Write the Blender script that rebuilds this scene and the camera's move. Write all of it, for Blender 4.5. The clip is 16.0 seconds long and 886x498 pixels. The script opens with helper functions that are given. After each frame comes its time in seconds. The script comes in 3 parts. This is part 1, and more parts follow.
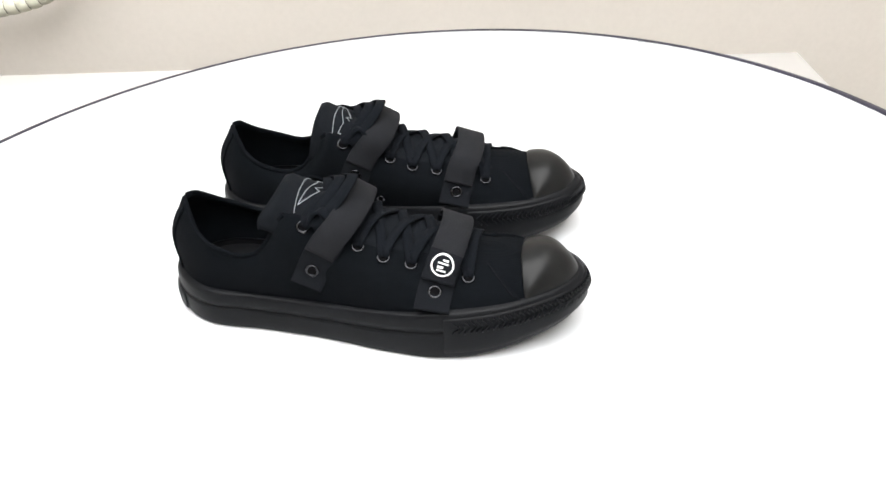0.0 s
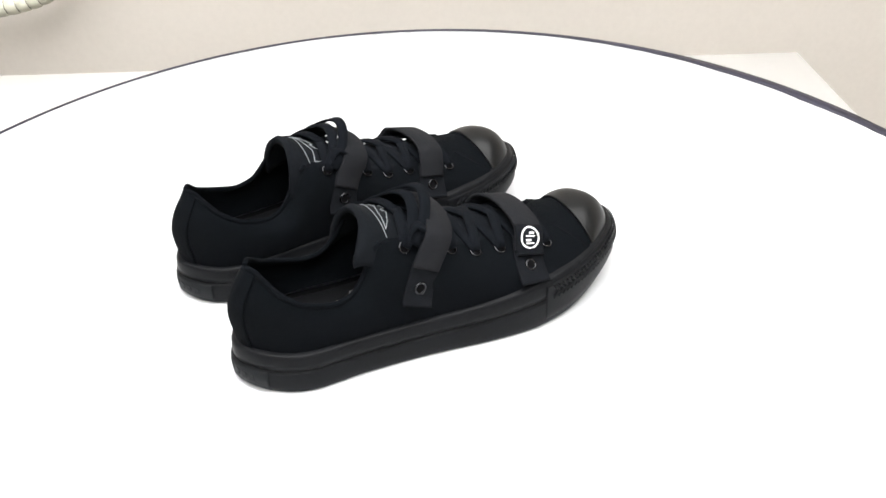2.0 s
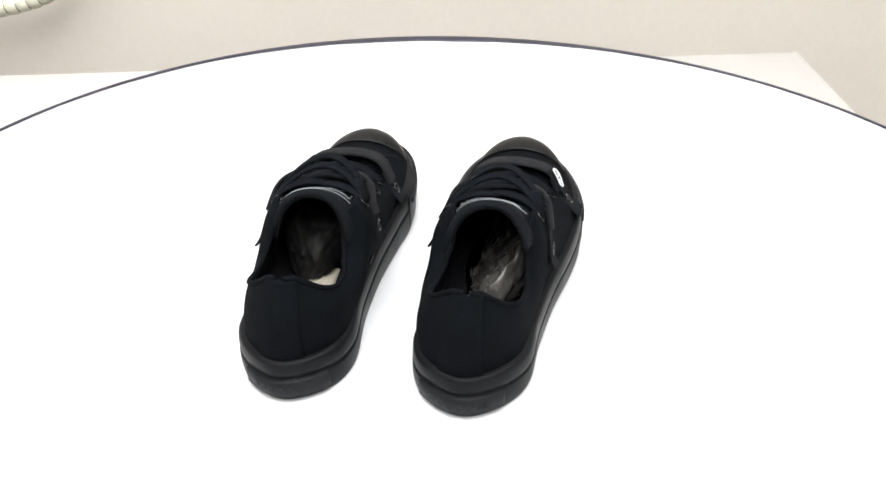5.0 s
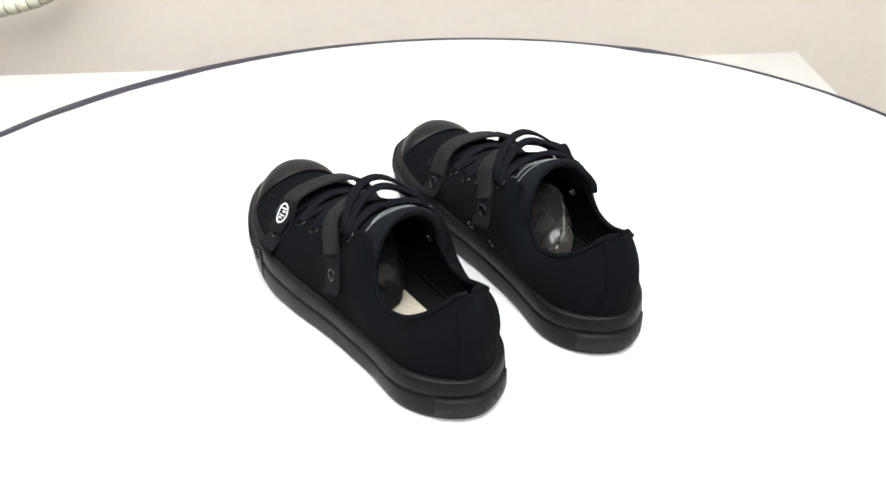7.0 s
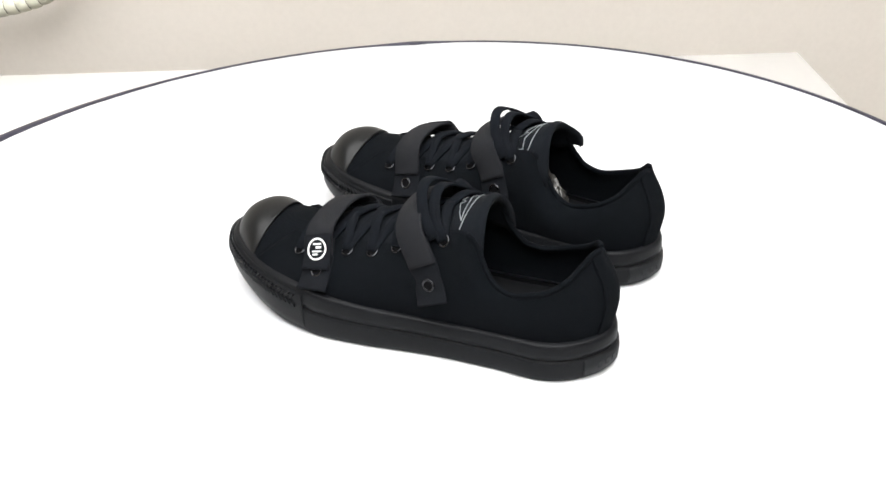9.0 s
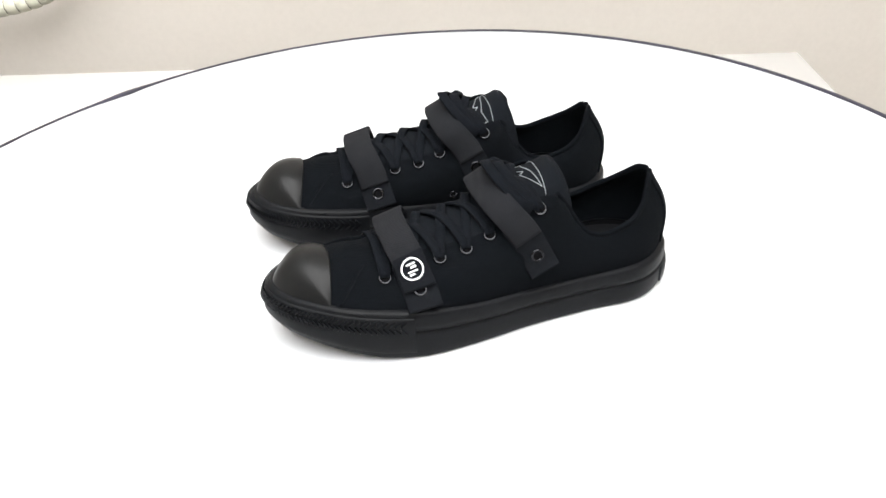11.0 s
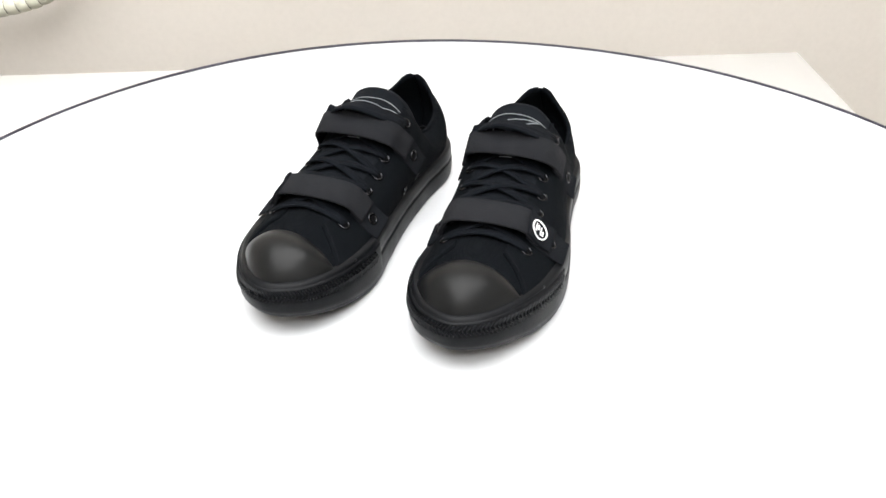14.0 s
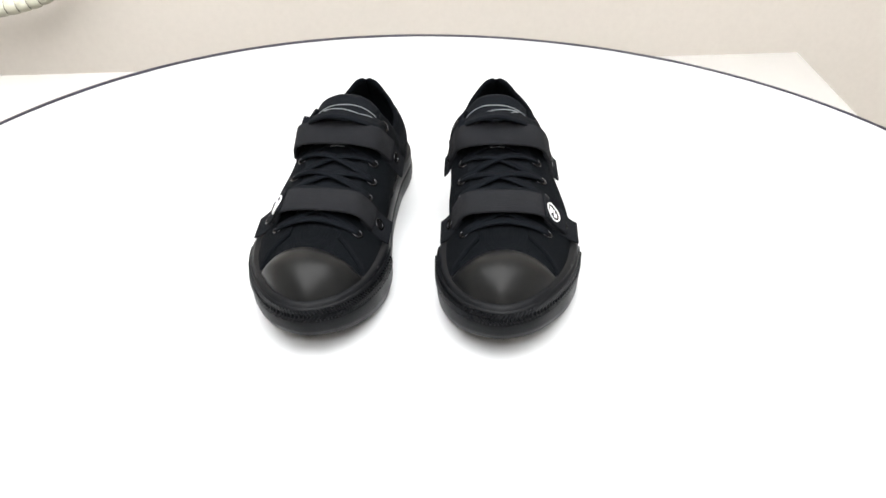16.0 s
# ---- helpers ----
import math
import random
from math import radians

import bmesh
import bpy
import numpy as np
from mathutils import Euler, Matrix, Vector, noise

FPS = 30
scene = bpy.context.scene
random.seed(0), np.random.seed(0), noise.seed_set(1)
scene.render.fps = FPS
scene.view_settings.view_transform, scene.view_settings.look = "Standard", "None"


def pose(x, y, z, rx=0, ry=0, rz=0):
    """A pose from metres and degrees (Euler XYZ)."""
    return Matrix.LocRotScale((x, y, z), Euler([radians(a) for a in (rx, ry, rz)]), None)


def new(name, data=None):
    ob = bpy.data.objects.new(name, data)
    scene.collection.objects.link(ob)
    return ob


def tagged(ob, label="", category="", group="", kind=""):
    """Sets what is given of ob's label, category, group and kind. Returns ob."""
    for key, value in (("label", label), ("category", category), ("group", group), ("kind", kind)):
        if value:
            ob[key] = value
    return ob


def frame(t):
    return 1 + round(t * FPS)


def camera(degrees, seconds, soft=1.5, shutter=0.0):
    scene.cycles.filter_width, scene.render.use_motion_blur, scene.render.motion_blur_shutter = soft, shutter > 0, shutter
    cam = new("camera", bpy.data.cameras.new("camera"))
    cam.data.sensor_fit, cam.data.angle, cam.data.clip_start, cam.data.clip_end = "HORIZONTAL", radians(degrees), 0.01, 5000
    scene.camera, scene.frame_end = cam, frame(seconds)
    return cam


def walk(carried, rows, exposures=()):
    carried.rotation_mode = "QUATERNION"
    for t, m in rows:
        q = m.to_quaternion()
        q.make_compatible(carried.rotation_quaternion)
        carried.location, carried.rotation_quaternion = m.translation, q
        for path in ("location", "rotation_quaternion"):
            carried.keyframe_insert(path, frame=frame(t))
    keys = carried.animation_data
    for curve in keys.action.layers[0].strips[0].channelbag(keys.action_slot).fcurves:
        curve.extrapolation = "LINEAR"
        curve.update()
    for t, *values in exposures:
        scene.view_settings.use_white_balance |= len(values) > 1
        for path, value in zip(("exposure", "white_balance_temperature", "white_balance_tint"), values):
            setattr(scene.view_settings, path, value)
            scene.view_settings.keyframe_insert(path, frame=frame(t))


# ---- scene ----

# ================= camera =================
LENS, EYE, TILT = 51.77, (0.0, -0.6, 0.4011), (-33.19, -1.59, -1.46)   # tilt, heading, lean in degrees
cam = camera(LENS, 16.0, soft=1.6)
CAM_POSE = pose(*EYE, 90 + TILT[0], 0, TILT[1]) @ pose(0, 0, 0, 0, 0, TILT[2])
walk(cam, [(0, CAM_POSE), (16, CAM_POSE)], exposures=[(0, 0.0), (16, 0.0)])

# ================= world and lamps =================
world = bpy.data.worlds.new("room_air")
scene.world = world
world.use_nodes = True
world.node_tree.nodes["Background"].inputs[0].default_value = (1.0, 0.97, 0.93, 1)
world.node_tree.nodes["Background"].inputs[1].default_value = 0.3

TABLE_Z, FLOOR_Z, CEIL_Z = -0.045, -0.78, 1.75
ROOM = (-1.9, 1.7, -2.4, 0.74)          # x from, x to, y from, y to
LAMPS = [(-0.05, -0.42, 2.2, 1.5), (0.0, -1.6, 1.2, 0.5)]   # x, y, size x, size y
POWER = (25.5, 21.5)
for (lx, ly, sx, sy), watts in zip(LAMPS, POWER):
    lamp = bpy.data.lights.new("panel_light", "AREA")
    lamp.shape, lamp.size, lamp.size_y, lamp.energy, lamp.color = "RECTANGLE", sx, sy, watts, (1.0, 1.0, 0.995)
    new("panel_light", lamp).matrix_world = pose(lx, ly, CEIL_Z - 0.065)


# ================= materials =================
def material(name, color, rough=0.5, metal=0.0, spec=0.5, vary=0.12, scale=30.0, fine=600.0, bump=0.15, weave=0.0, sheen=0.0, space="Object"):
    """A surface with two scales of colour change and a fine relief; weave adds crossed threads of that many per metre."""
    m = bpy.data.materials.new(name)
    m.use_nodes = True
    n, l = m.node_tree.nodes, m.node_tree.links
    b = n["Principled BSDF"]
    b.inputs["Roughness"].default_value, b.inputs["Metallic"].default_value = rough, metal
    b.inputs["Specular IOR Level"].default_value = spec
    if sheen:
        b.inputs["Sheen Weight"].default_value, b.inputs["Sheen Roughness"].default_value = sheen, 0.5
    co = n.new("ShaderNodeTexCoord").outputs[space]
    big, small = n.new("ShaderNodeTexNoise"), n.new("ShaderNodeTexNoise")
    for node, sc in ((big, scale), (small, fine)):
        node.inputs["Scale"].default_value, node.inputs["Detail"].default_value = sc, 4
        l.new(co, node.inputs["Vector"])
    add = n.new("ShaderNodeMath")
    add.operation = "ADD"
    l.new(big.outputs[0], add.inputs[0]), l.new(small.outputs[0], add.inputs[1])
    ramp = n.new("ShaderNodeMapRange")
    ramp.inputs[1].default_value, ramp.inputs[2].default_value = 0.6, 1.4
    ramp.inputs[3].default_value, ramp.inputs[4].default_value = 1 - vary, 1 + vary
    l.new(add.outputs[0], ramp.inputs[0])
    mul = n.new("ShaderNodeVectorMath")
    mul.operation = "SCALE"
    mul.inputs[0].default_value = color
    l.new(ramp.outputs[0], mul.inputs["Scale"])
    l.new(mul.outputs[0], b.inputs["Base Color"])
    wear = n.new("ShaderNodeMapRange")
    wear.inputs[1].default_value, wear.inputs[2].default_value = 0.3, 0.7
    wear.inputs[3].default_value, wear.inputs[4].default_value = max(rough - 0.08, 0.02), min(rough + 0.08, 1)
    l.new(big.outputs[0], wear.inputs[0]), l.new(wear.outputs[0], b.inputs["Roughness"])
    if bump:
        bp = n.new("ShaderNodeBump")
        bp.inputs["Strength"].default_value, bp.inputs["Distance"].default_value = bump, 0.0006
        height = small.outputs[0]
        if weave:
            waves = []
            for way in ("X", "Z"):
                w = n.new("ShaderNodeTexWave")
                w.bands_direction = way
                w.inputs["Scale"].default_value, w.inputs["Distortion"].default_value = weave * 0.314, 0.4
                l.new(co, w.inputs["Vector"])
                waves.append(w.outputs["Fac"])
            mx = n.new("ShaderNodeMath")
            mx.operation = "MULTIPLY"
            l.new(waves[0], mx.inputs[0]), l.new(waves[1], mx.inputs[1])
            height = mx.outputs[0]
        l.new(height, bp.inputs["Height"]), l.new(bp.outputs[0], b.inputs["Normal"])
    return m


CANVAS = material("black_canvas", (0.0027, 0.0035, 0.0047), 0.94, spec=0.05, vary=0.25, scale=25, bump=0.5, weave=1500)
LINING = material("black_lining", (0.0045, 0.0048, 0.0056), 0.95, spec=0.1, vary=0.2, bump=0.3)
TONGUE = material("tongue_cloth", (0.0045, 0.0056, 0.0074), 0.92, spec=0.08, vary=0.2, scale=40, bump=0.4, weave=1500)
WEBBING = material("strap_webbing", (0.0090, 0.0097, 0.0118), 0.88, spec=0.14, vary=0.15, scale=60, bump=0.5, weave=1800)
TAB = material("tab_cloth", (0.0054, 0.0062, 0.0080), 0.92, spec=0.08, vary=0.2, scale=60, bump=0.4, weave=1500)
LACE = material("lace_cotton", (0.0040, 0.0050, 0.0068), 0.95, spec=0.06, vary=0.3, scale=80, bump=0.6, fine=1500)
RUBBER = material("black_rubber", (0.0050, 0.0055, 0.0066), 0.42, spec=0.10, vary=0.4, scale=35, bump=0.15)
CAPRUB = material("toe_cap_rubber", (0.0056, 0.0059, 0.0062), 0.36, spec=0.17, vary=0.14, scale=30, bump=0.12)
DARKRUB = material("groove_rubber", (0.004, 0.004, 0.0045), 0.7, spec=0.08)
METAL = material("gunmetal", (0.034, 0.035, 0.038), 0.2, metal=1.0, vary=0.2, scale=200)
TAGRUB = material("tag_rubber", (0.0058, 0.0068, 0.0082), 0.5, spec=0.18, vary=0.3, scale=120)
BRIGHT = material("bright_nickel", (0.5, 0.5, 0.5), 0.28, metal=1.0, vary=0.15, scale=200)
# near-black colour that paints the shade inside eyelets, vents and rivets
HOLE_SHADE = material("eyelet_hole_shade", (0.003, 0.003, 0.0035), 0.95, spec=0.05, bump=0)
PRINT = material("white_print", (0.78, 0.79, 0.8), 0.6, spec=0.3, vary=0.05, scale=200)
THREAD = material("pale_thread", (0.25, 0.27, 0.29), 0.8, spec=0.2, vary=0.15, scale=300)
PAPER = material("stuffing_film", (0.042, 0.040, 0.037), 0.25, spec=0.5, vary=0.5, scale=45, bump=0.6, fine=120)
DARKPAPER = material("dark_stuffing", (0.0055, 0.0053, 0.0052), 0.6, spec=0.2, vary=0.4, scale=45, bump=0.6, fine=120)
FOOTBED = material("pale_footbed", (0.40, 0.37, 0.30), 0.8, vary=0.2, scale=60)
BOARD = material("white_board", (0.588, 0.600, 0.618), 0.34, spec=0.35, vary=0.015, scale=8, fine=90, bump=0.03)
TAPE = material("dark_edge_tape", (0.014, 0.013, 0.028), 0.5, vary=0.5, scale=14, fine=160, bump=0.2)
TABLE = material("white_laminate", (0.94, 0.94, 0.94), 0.4, spec=0.35, vary=0.015, scale=5, fine=60, bump=0.03)
WALL = material("beige_wall_paint", (0.570, 0.538, 0.497), 0.85, spec=0.2, vary=0.035, scale=3, fine=140, bump=0.12)
CEIL = material("white_ceiling_paint", (0.8, 0.79, 0.77), 0.9, vary=0.03, scale=3)
FLOOR = material("grey_floor_vinyl", (0.34, 0.32, 0.3), 0.5, vary=0.12, scale=4)
STEEL = material("grey_steel", (0.3, 0.3, 0.31), 0.4, metal=1.0)
HOSE = material("cream_hose_plastic", (0.55, 0.55, 0.46), 0.45, vary=0.08, scale=30)
HOSEGAP = material("hose_joint", (0.12, 0.115, 0.095), 0.7)
GLOW = bpy.data.materials.new("lamp_diffuser")
GLOW.use_nodes = True
GLOW.node_tree.nodes["Principled BSDF"].inputs["Emission Color"].default_value = (1, 1, 0.995, 1)
GLOW.node_tree.nodes["Principled BSDF"].inputs["Emission Strength"].default_value = 6.0


# ================= mesh helpers =================
def mesh_object(name, bm, mat, smooth=True):
    bmesh.ops.recalc_face_normals(bm, faces=bm.faces[:])
    me = bpy.data.meshes.new(name)
    for f in bm.faces:
        f.smooth = smooth
    bm.to_mesh(me)
    bm.free()
    me.materials.append(mat)
    return new(name, me)


def part(name, bm, mat, parent, label="", smooth=True, solid=0.0, offset=-1.0):
    ob = mesh_object(name, bm, mat, smooth)
    ob.parent = parent
    if solid:
        md = ob.modifiers.new("thickness", "SOLIDIFY")
        md.thickness, md.offset = solid, offset
    return tagged(ob, label) if label else ob


def box(bm, lo, hi, bevel=0.0):
    r = bmesh.ops.create_cube(bm, size=1)
    for v in r["verts"]:
        v.co = Vector([lo[i] + (v.co[i] + 0.5) * (hi[i] - lo[i]) for i in range(3)])
    if bevel:
        es = {e for v in r["verts"] for e in v.link_edges}
        bmesh.ops.bevel(bm, geom=list(es), offset=bevel, segments=2, affect="EDGES")
    return bm


def grid(fn, nu, nv, wrap=False):
    """A sheet of fn(u, v), u and v from 0 to 1; wrap closes it along u."""
    bm = bmesh.new()
    rows = [[bm.verts.new(fn(i / nu, j / nv)) for j in range(nv + 1)] for i in range(nu + (0 if wrap else 1))]
    for i in range(nu):
        a, b = rows[i], rows[(i + 1) % len(rows)]
        for j in range(nv):
            bm.faces.new((a[j], b[j], b[j + 1], a[j + 1]))
    bmesh.ops.remove_doubles(bm, verts=bm.verts[:], dist=1e-6)
    return bm


def spline(points, n, closed=False):
    """A smooth line through the points."""
    p = [Vector(q) for q in points]
    k, out = len(p), []
    spans = k if closed else k - 1
    for i in range(n + (0 if closed else 1)):
        s = i / n * spans
        j = min(int(s), spans - 1)
        t = s - j
        if closed:
            a, b, c, d = p[(j - 1) % k], p[j], p[(j + 1) % k], p[(j + 2) % k]
        else:
            a, b, c, d = p[max(j - 1, 0)], p[j], p[j + 1], p[min(j + 2, k - 1)]
        out.append(0.5 * (2 * b + (c - a) * t + (2 * a - 5 * b + 4 * c - d) * t * t + (3 * b - a - 3 * c + d) * t ** 3))
    return out


def curve(*knots):
    """A smooth function through the (x, value) knots."""
    xs, ys = [k[0] for k in knots], [k[1] for k in knots]
    sl = [(ys[i + 1] - ys[i]) / (xs[i + 1] - xs[i]) for i in range(len(xs) - 1)]
    tg = [sl[0]] + [0 if a * b <= 0 else 2 * a * b / (a + b) for a, b in zip(sl, sl[1:])] + [sl[-1]]

    def at(x):
        if x <= xs[0]:
            return ys[0]
        if x >= xs[-1]:
            return ys[-1]
        i = next(k for k in range(len(xs) - 1) if x <= xs[k + 1])
        h = xs[i + 1] - xs[i]
        t = (x - xs[i]) / h
        return (ys[i] * (1 + 2 * t) * (1 - t) ** 2 + h * tg[i] * t * (1 - t) ** 2 + ys[i + 1] * t * t * (3 - 2 * t) + h * tg[i + 1] * t * t * (t - 1))
    return at


def sweep(path, ring, across=None, closed=False):
    """A bar along the path; ring: its section as (sideways, outward) pairs; across: the sideways way at each point."""
    bm = bmesh.new()
    n, loops = len(path), []
    for i, q in enumerate(path):
        a, b = path[(i - 1) % n if closed else max(i - 1, 0)], path[(i + 1) % n if closed else min(i + 1, n - 1)]
        t = (b - a).normalized()
        s = Vector(across[i]) if across else Vector((0, 0, 1))
        s = (s - t * s.dot(t)).normalized()
        o = s.cross(t)
        loops.append([bm.verts.new(q + s * x + o * y) for x, y in ring])
    m = len(ring)
    for i in range(n if closed else n - 1):
        a, b = loops[i], loops[(i + 1) % n]
        for j in range(m):
            bm.faces.new((a[j], b[j], b[(j + 1) % m], a[(j + 1) % m]))
    if not closed:
        bm.faces.new(loops[0][::-1])
        bm.faces.new(loops[-1])
    return bm


def flat_ring(width, thick):
    w, t = width / 2, thick / 2
    return [(-w, -t * 0.4), (-w * 0.93, -t), (w * 0.93, -t), (w, -t * 0.4), (w, t * 0.4), (w * 0.93, t), (-w * 0.93, t), (-w, t * 0.4)]


def round_ring(r, n=8):
    return [(r * math.cos(2 * math.pi * k / n), r * math.sin(2 * math.pi * k / n)) for k in range(n)]


def frame_at(place, out, up=(0, 0, 1)):
    """A pose whose z points out of the surface and whose y leans to up."""
    z = Vector(out).normalized()
    x = Vector(up).cross(z).normalized()
    y = z.cross(x)
    return Matrix((x, y, z)).transposed().to_4x4() if place is None else Matrix.Translation(place) @ Matrix((x, y, z)).transposed().to_4x4()


def ring_mesh(radius, r, n=20, m=8):
    bm = bmesh.new()
    vs = [[bm.verts.new(((radius + r * math.cos(b)) * math.cos(a), (radius + r * math.cos(b)) * math.sin(a), r * 0.8 * math.sin(b)))
           for b in [2 * math.pi * j / m for j in range(m)]] for a in [2 * math.pi * i / n for i in range(n)]]
    for i in range(n):
        for j in range(m):
            bm.faces.new((vs[i][j], vs[(i + 1) % n][j], vs[(i + 1) % n][(j + 1) % m], vs[i][(j + 1) % m]))
    return bm


def disc_mesh(radius, n=20, dome=0.0):
    bm = bmesh.new()
    c = bm.verts.new((0, 0, dome))
    rim = [bm.verts.new((radius * math.cos(2 * math.pi * k / n), radius * math.sin(2 * math.pi * k / n), 0)) for k in range(n)]
    for k in range(n):
        bm.faces.new((c, rim[k], rim[(k + 1) % n]))
    return bm


# ================= room and table =================
def room():
    x0, x1, y0, y1 = ROOM
    th = 0.1
    def slab(name, lo, hi, mat, label, cat):
        return tagged(mesh_object(name, box(bmesh.new(), lo, hi), mat, False), label, cat, kind="structure")
    slab("wall_north", (x0 - th, y1, FLOOR_Z), (x1 + th, y1 + th, CEIL_Z), WALL, "plain matt beige painted wall behind the table", "wall")
    slab("wall_south", (x0 - th, y0 - th, FLOOR_Z), (x1 + th, y0, CEIL_Z), WALL, "plain matt beige painted wall", "wall")
    slab("wall_west", (x0 - th, y0, FLOOR_Z), (x0, y1, CEIL_Z), WALL, "plain matt beige painted wall", "wall")
    slab("wall_east", (x1, y0, FLOOR_Z), (x1 + th, y1, CEIL_Z), WALL, "plain matt beige painted wall", "wall")
    slab("floor", (x0 - th, y0 - th, FLOOR_Z - th), (x1 + th, y1 + th, FLOOR_Z), FLOOR, "plain grey vinyl floor", "floor")
    slab("ceiling", (x0 - th, y0 - th, CEIL_Z), (x1 + th, y1 + th, CEIL_Z + th), CEIL, "plain white painted ceiling", "ceiling")
    for lx, ly, sx, sy in LAMPS:
        panel = tagged(new("ceiling_light"), "flat white rectangular ceiling light, switched on", "ceiling light", "ceiling lights")
        panel.location = (lx, ly, CEIL_Z)
        bm = bmesh.new()
        w, d = sx / 2 + 0.02, sy / 2 + 0.02
        box(bm, (-w, -d, -0.05), (-w + 0.02, d, 0)), box(bm, (w - 0.02, -d, -0.05), (w, d, 0))
        box(bm, (-w + 0.02, -d, -0.05), (w - 0.02, -d + 0.02, 0)), box(bm, (-w + 0.02, d - 0.02, -0.05), (w - 0.02, d, 0))
        part("frame", bm, STEEL, panel, smooth=False)
        part("diffuser", box(bmesh.new(), (-w + 0.021, -d + 0.021, -0.045), (w - 0.021, d - 0.021, -0.04)), GLOW, panel, smooth=False)


TABLE_BOX = (-1.25, 0.4910, -0.5, 0.5250)   # x from, x to, y from, y to


def table():
    x0, x1, y0, y1 = TABLE_BOX
    t = tagged(new("table"), "white laminate table with square corners under the turntable", "table")
    t.location, t.rotation_euler = (0, 0, FLOOR_Z), (0, 0, radians(-1.0))
    h = TABLE_Z - FLOOR_Z
    part("tabletop", box(bmesh.new(), (x0, y0, h - 0.028), (x1, y1, h), 0.0015), TABLE, t)
    for lx in (x0 + 0.05, x1 - 0.05):
        for ly in (y0 + 0.05, y1 - 0.05):
            part("leg", box(bmesh.new(), (lx - 0.02, ly - 0.02, 0), (lx + 0.02, ly + 0.02, h - 0.028), 0.002), STEEL, t)


def gooseneck():
    """The jointed flexible arm that hangs into view before the wall."""
    g = tagged(new("flexible_arm"), "cream jointed plastic flexible arm hanging before the wall", "flexible arm")
    g.location = (-0.578, 0.69, -0.005)
    line = spline([(-0.36, 0.0, 0.06), (-0.25, 0.0, 0.016), (-0.14, 0, -0.006), (-0.06, 0, -0.006), (0.0, 0, 0.0), (0.038, 0, 0.007), (0.075, 0, 0.021), (0.100, 0.0, 0.042), (0.118, 0.0, 0.075), (0.125, 0.0, 0.15), (0.125, 0.0, 0.7), (0.125, 0.0, CEIL_Z + 0.004)], 200)
    part("core", sweep(line, round_ring(0.0108, 12), [(0, 1, 0)] * len(line)), HOSEGAP, g)
    dist, seg = [0.0], 0.0165
    for a, b in zip(line, line[1:]):
        dist.append(dist[-1] + (b - a).length)
    k = 0
    while (k + 1) * seg < min(dist[-1], 0.95):
        ends = []
        for d in [k * seg + 0.0006 + (seg - 0.0012) * f for f in (0, 0.12, 0.5, 0.88, 1)]:
            i = max(j for j in range(len(dist)) if dist[j] <= d)
            i = min(i, len(line) - 2)
            ends.append(line[i].lerp(line[i + 1], (d - dist[i]) / (dist[i + 1] - dist[i])))
        bm = bmesh.new()
        loops = []
        for q, r in zip(ends, (0.0118, 0.0132, 0.0136, 0.0132, 0.0118)):
            t = (ends[-1] - ends[0]).normalized()
            s = Vector((0, 1, 0))
            s = (s - t * s.dot(t)).normalized()
            o = s.cross(t)
            loops.append([bm.verts.new(q + s * x * r + o * y * r) for x, y in round_ring(1, 14)])
        for a, b in zip(loops, loops[1:]):
            for j in range(14):
                bm.faces.new((a[j], b[j], b[(j + 1) % 14], a[(j + 1) % 14]))
        part("segment", bm, HOSE, g)
        k += 1


# ================= turntable =================
PLATE_R = 0.42                           # the firm, slightly domed plate under the shoes
DISC_R, DISC_Z = 0.5186, -0.0078         # the wide board below it, which rocks a little


def rim_radius(a):
    return DISC_R + 0.0055 * math.sin(a)


def warp(r, a):
    """The board's slight saddle."""
    f = min(max((r - 0.26) / (DISC_R - 0.26), 0), 1.1) ** 1.5
    return f * (-0.0005 * math.cos(2 * a) + 0.0068 * math.sin(2 * a))


def tape_width(a):
    d = (a + math.pi) % (2 * math.pi) - math.pi
    thick = math.exp(-(d / 0.42) ** 2)
    patch = math.exp(-((d + 1.22) / 0.055) ** 2)
    rough = noise.noise((math.cos(a) * 9, math.sin(a) * 9, 0)) + 0.6 * noise.noise((math.cos(a) * 40, math.sin(a) * 40, 3))
    return 0.0048 + 0.0095 * thick + 0.0040 * patch + 0.0011 * math.sin(2 * a + 1) + 0.0011 * rough * (0.5 + 1.2 * thick + patch)


